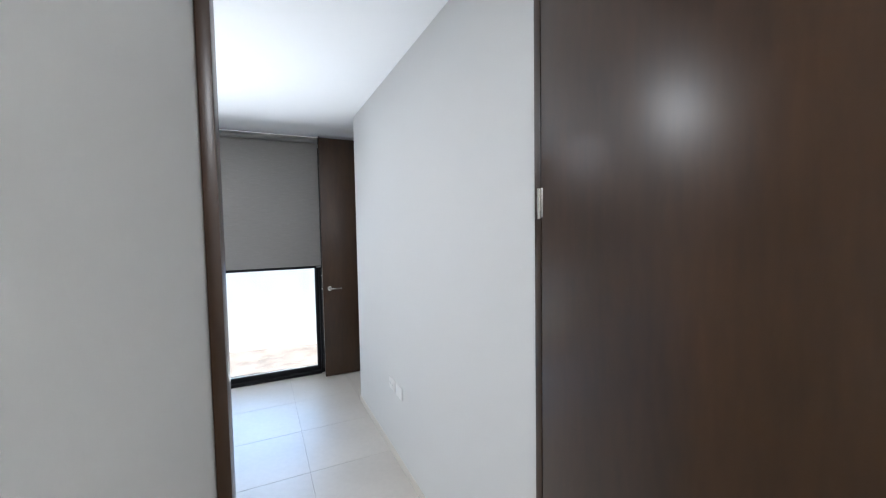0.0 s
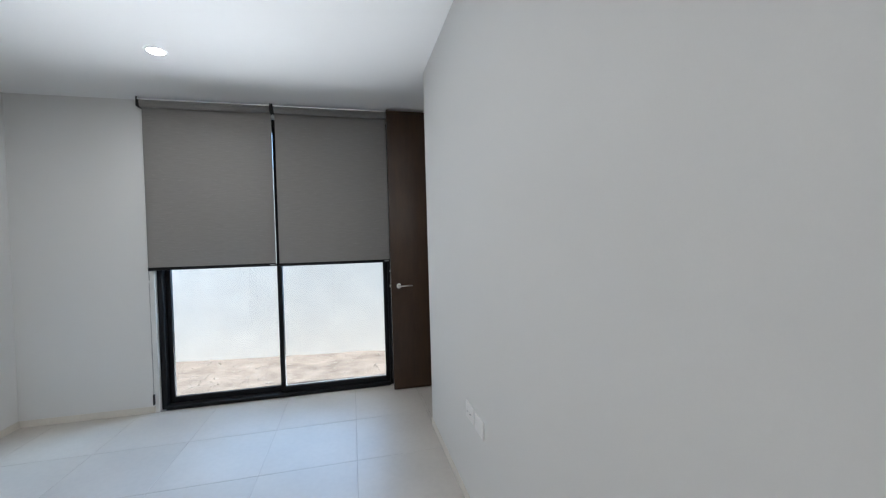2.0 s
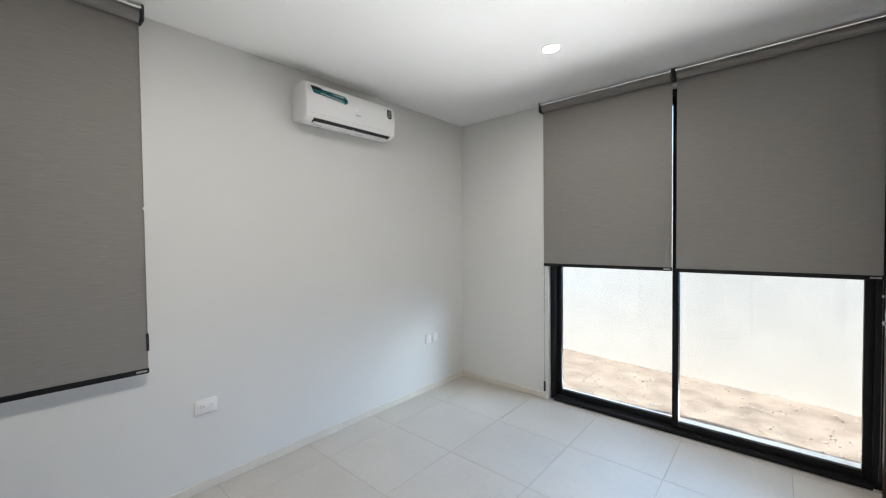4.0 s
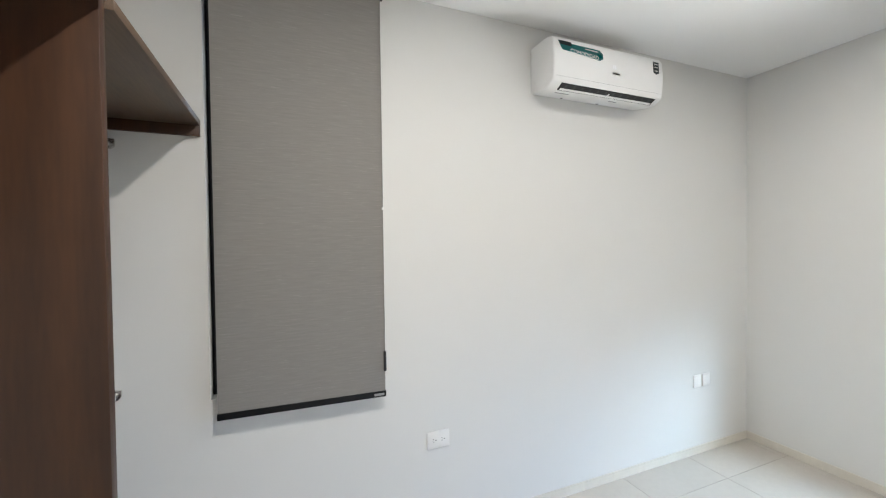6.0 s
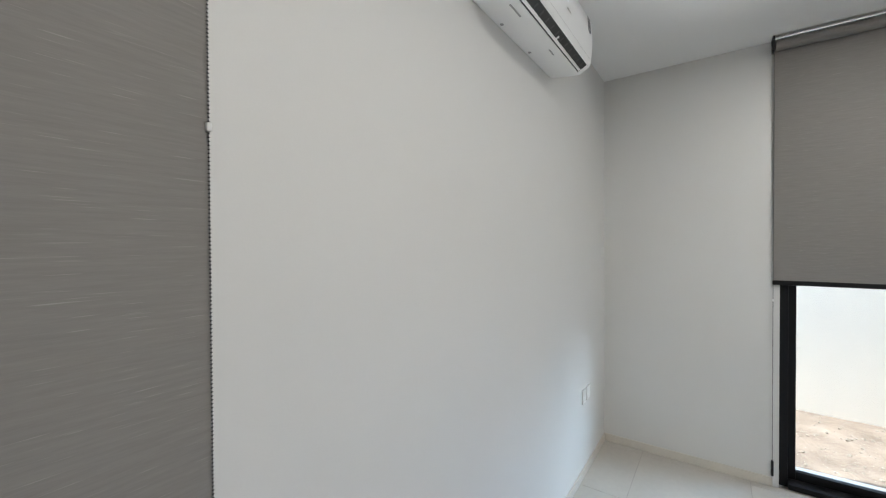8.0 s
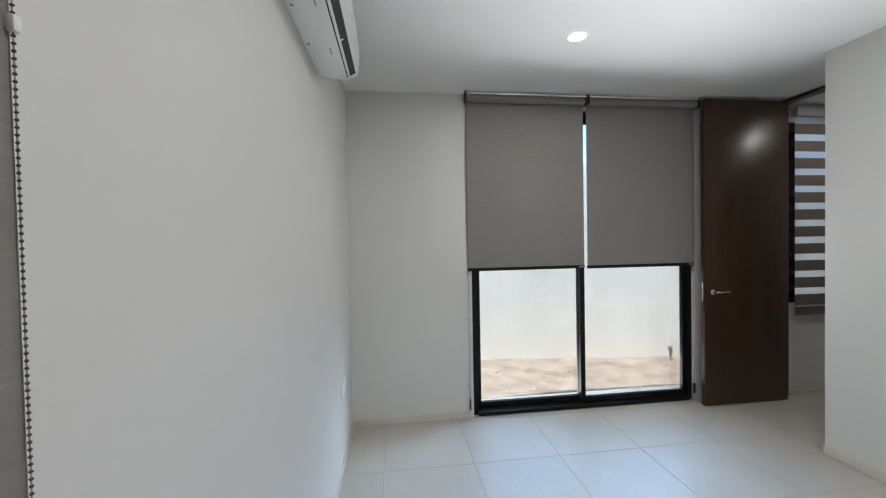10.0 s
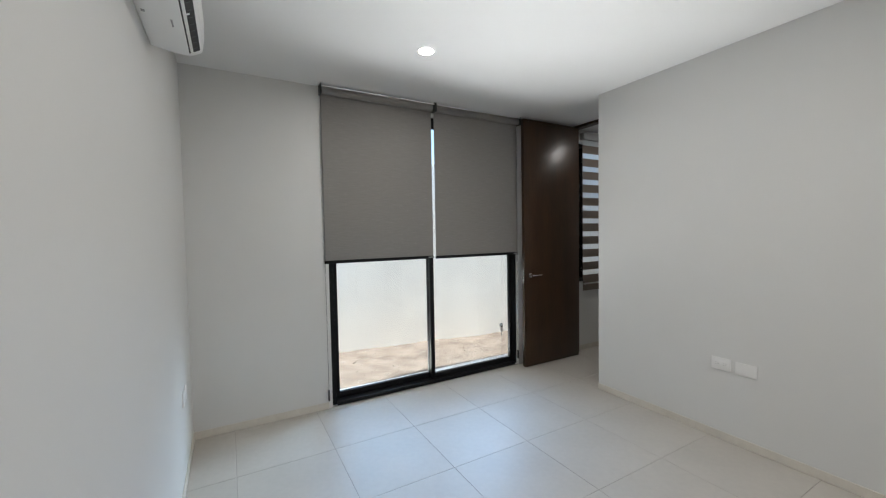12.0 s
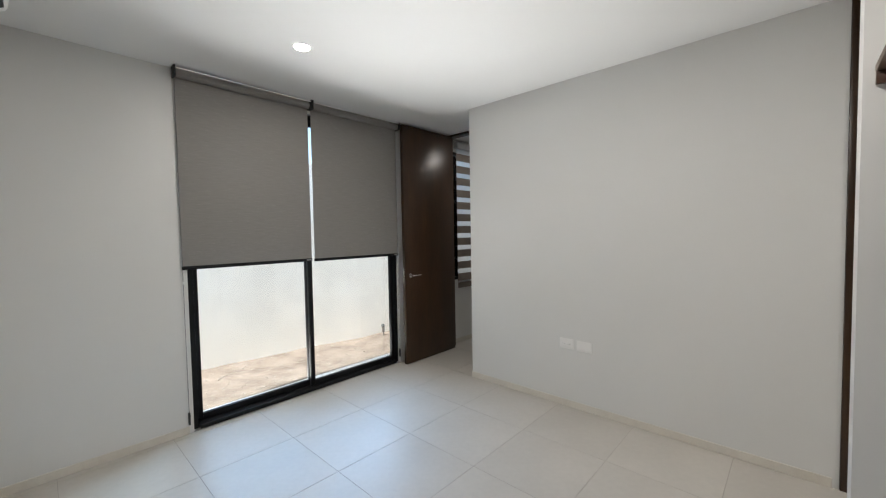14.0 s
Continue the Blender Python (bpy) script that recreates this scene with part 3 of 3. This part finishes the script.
def downlight(x, y, power=LAMP_POWER):
    d = thing("downlight", "round recessed white ceiling downlight, switched on", "ceiling lamp", "ceiling downlights", at=pose(x, y, H))
    bm = bmesh.new()
    prof_ring = ((0.048, -0.001), (0.050, -0.004), (0.062, -0.004), (0.066, -0.0005))
    rings = [[bm.verts.new((r * math.cos(a * math.tau / 40), r * math.sin(a * math.tau / 40), z)) for a in range(40)] for r, z in prof_ring]
    for a, b in zip(rings, rings[1:]):
        for k in range(40):
            bm.faces.new((a[k], a[(k + 1) % 40], b[(k + 1) % 40], b[k]))
    part("trim_ring", bm, WHITE_PL, d, "white trim ring")
    part("diffuser", rod((0, 0, -0.0022), (0, 0, -0.0008), 0.049, 40), LAMP_DISC, d, "glowing warm white diffuser")
    lamp = new("downlight_lamp", bpy.data.lights.new("downlight_lamp", "AREA"))
    lamp.data.shape, lamp.data.size, lamp.data.energy, lamp.data.color = "DISK", 0.096, power, LAMP_WARM
    lamp.matrix_world = pose(x, y, H - 0.006)
    return d


downlight(1.513, -0.966)
downlight(1.513, -2.9, 5.8)
downlight(4.36, -0.72, 1.0)
# hall lamp out of view, added to brighten the open entry door
downlight(2.45, -5.5, 7.0)

# ---- outside ----
ground = bmesh.new()
GN = 70
gv = {}
for i in range(GN + 1):
    for j in range(GN + 1):
        u, v = i / GN * 2 - 1, j / GN * 2 - 1
        x, y = 2.2 + 4 * u + 300 * u ** 7, 1.0 + 4 * v + 300 * v ** 7
        z = -0.055 + (0.03 * noise.noise((x * 1.1, y * 1.6, 0)) + 0.016 * noise.noise((x * 5, y * 5, 3)) if abs(u) < 0.9 and abs(v) < 0.9 else 0)
        if y < 0.3:
            z = min(z, -0.13) if y < 0.16 else z
        gv[i, j] = ground.verts.new((x, y, z))
for i in range(GN):
    for j in range(GN):
        ground.faces.new((gv[i, j], gv[i + 1, j], gv[i + 1, j + 1], gv[i, j + 1]))
solid("ground", ground, SAND, "pale sandy soil strewn with rubble", "ground", kind="structure", smooth=True)
solid("doorstep", box(OPEN_L - 0.3, 0.152, -0.12, OPEN_R + 0.3, 0.42, -0.02, bevel=0.006), STUCCO, "pale concrete strip outside the patio door", "doorstep", kind="structure")

# loose stones, uncountable
sv, sf = [], []
rng = random.Random(5)
for _ in range(1100):
    x, y = rng.uniform(0, 4.6), rng.uniform(0.45, 1.75)
    if y > 1.87 - 0.13 * x:
        continue
    r = 0.005 + 0.013 * rng.random() ** 3
    b = len(sv)
    z = -0.05 + 0.03 * noise.noise((x * 1.1, y * 1.6, 0))
    for dx, dy, dz in ((1, 0, 0), (0, 1, 0), (-1, 0, 0), (0, -1, 0), (0, 0, 0.7), (0, 0, -0.7)):
        sv.append((x + r * dx * rng.uniform(0.7, 1.3), y + r * dy * rng.uniform(0.7, 1.3), z + r * dz * rng.uniform(0.6, 1.1)))
    sf += [(b + i, b + (i + 1) % 4, b + 4) for i in range(4)] + [(b + (i + 1) % 4, b + i, b + 5) for i in range(4)]
sme = bpy.data.meshes.new("rubble")
sme.from_pydata(sv, [], sf)
sme.materials.append(STONE)
tagged(new("rubble", sme), "small pale stones scattered on the soil", "rubble", kind="stuff")

# boundary wall, not quite parallel with the house
garden = thing("garden_wall", "tall cream rendered boundary wall behind the patio", "boundary wall", kind="structure", at=pose(0, 1.92, 0, 0, 0, -7.6))
wallbm = bmesh.new()
NX, NZ = 60, 16
grid = [[wallbm.verts.new((-5 + 14 * i / NX, 0.008 * noise.noise((i * 0.9, k * 0.8, 7)), -0.2 + 2.7 * k / NZ)) for k in range(NZ + 1)] for i in range(NX + 1)]
for i in range(NX):
    for k in range(NZ):
        wallbm.faces.new((grid[i][k], grid[i + 1][k], grid[i + 1][k + 1], grid[i][k + 1]))
part("render_face", wallbm, STUCCO, garden, "uneven cream render")
part("wall_body", box(-5, 0.02, -0.2, 9, 0.16, 2.5), STUCCO, garden)
solid("neighbour_wall", box(-1.35, -8, -0.2, -1.2, 2.1, 2.3), STUCCO, "cream boundary wall beside the house", "boundary wall", kind="structure")

# end of a grey conduit sticking out of the soil at the wall
cond = thing("conduit_end", "short dark conduit stub at the foot of the boundary wall", "conduit")
part("tube", sweep([(3.86, 1.25, -0.07), (3.86, 1.25, 0.02), (3.855, 1.24, 0.075), (3.83, 1.22, 0.11)], 0.022, 12), GREY_PL, cond)
part("mouth", rod((3.834, 1.223, 0.105), (3.822, 1.214, 0.122), 0.026, 14), BLACK_PL, cond)


def tree(x, y, height, spread, seed):
    r = random.Random(seed)
    t = thing("tree", "leafy green tree beyond the boundary wall", "tree", at=pose(x, y, -0.1))
    bm = sweep([(0, 0, 0), (0.05, 0.02, height * 0.3), (-0.04, 0.05, height * 0.6)], 0.09, 10)
    tips = []
    for k in range(9):
        a, e = k * 2.4, r.uniform(0.5, 1.0)
        base = Vector((0, 0.03, height * (0.35 + 0.03 * k)))
        tip = base + Vector((math.cos(a) * spread * e, math.sin(a) * spread * e, height * r.uniform(0.1, 0.35)))
        add_rod(bm, base, tip, 0.035, 6, 0.008)
        tips += [base.lerp(tip, f) for f in (0.5, 0.75, 1.0)]
    part("trunk", bm, BARK, t)
    vs, fs = [], []
    for tip in tips:
        for _ in range(130):
            c = tip + Vector((r.gauss(0, 0.2), r.gauss(0, 0.2), r.gauss(0, 0.16)))
            d = Vector((r.gauss(0, 1), r.gauss(0, 1), r.gauss(0, 0.6))).normalized()
            s = d.orthogonal().normalized()
            l, w = r.uniform(0.05, 0.09), 0.018
            b = len(vs)
            vs += [tuple(c), tuple(c + d * l * 0.5 + s * w), tuple(c + d * l), tuple(c + d * l * 0.5 - s * w)]
            fs.append((b, b + 1, b + 2, b + 3))
    me = bpy.data.meshes.new("crown")
    me.from_pydata(vs, [], fs)
    me.materials.append(LEAF)
    cr = new("crown", me)
    cr.parent = t


tree(4.6, 4.6, 3.3, 1.0, 3)

# ---- floor tiles ----
TP, TX, TY = 0.614, 0.885, -0.67
tile_mesh = {}


def tile(x0, y0, x1, y1):
    w, d = round(x1 - x0 - 0.0022, 4), round(y1 - y0 - 0.0022, 4)
    if w < 0.01 or d < 0.01:
        return
    if (w, d) not in tile_mesh:
        bm = bmesh.new()
        e = 0.0012
        lo = [bm.verts.new((sx * w / 2, sy * d / 2, -0.0015)) for sx, sy in ((-1, -1), (1, -1), (1, 1), (-1, 1))]
        mid = [bm.verts.new((sx * w / 2, sy * d / 2, -e)) for sx, sy in ((-1, -1), (1, -1), (1, 1), (-1, 1))]
        top = [bm.verts.new((sx * (w / 2 - e), sy * (d / 2 - e), 0)) for sx, sy in ((-1, -1), (1, -1), (1, 1), (-1, 1))]
        for a, b in ((lo, mid), (mid, top)):
            for k in range(4):
                bm.faces.new((a[k], a[(k + 1) % 4], b[(k + 1) % 4], b[k]))
        bm.faces.new(top)
        tile_mesh[w, d] = mesh_of("tile", bm, TILE)
    t = new("tile", tile_mesh[w, d])
    t.location = ((x0 + x1) / 2, (y0 + y1) / 2, 0)
    t.parent = floor


for rx0, ry0, rx1, ry1 in ((0, -3.70, W, 0.0), (0, CLOSET_BACK, PART_L, -3.70), (PART_R, HALL_S, 3.40, -3.70), (W, NICHE, 4.0, 0.0), (4.0, BATH_S, BATH_E, 0.0)):
    i0, i1 = math.floor((rx0 - TX) / TP), math.ceil((rx1 - TX) / TP)
    j0, j1 = math.floor((ry0 - TY) / TP), math.ceil((ry1 - TY) / TP)
    for i in range(i0, i1):
        for j in range(j0, j1):
            tile(max(rx0, TX + i * TP), max(ry0, TY + j * TP), min(rx1, TX + (i + 1) * TP), min(ry1, TY + (j + 1) * TP))
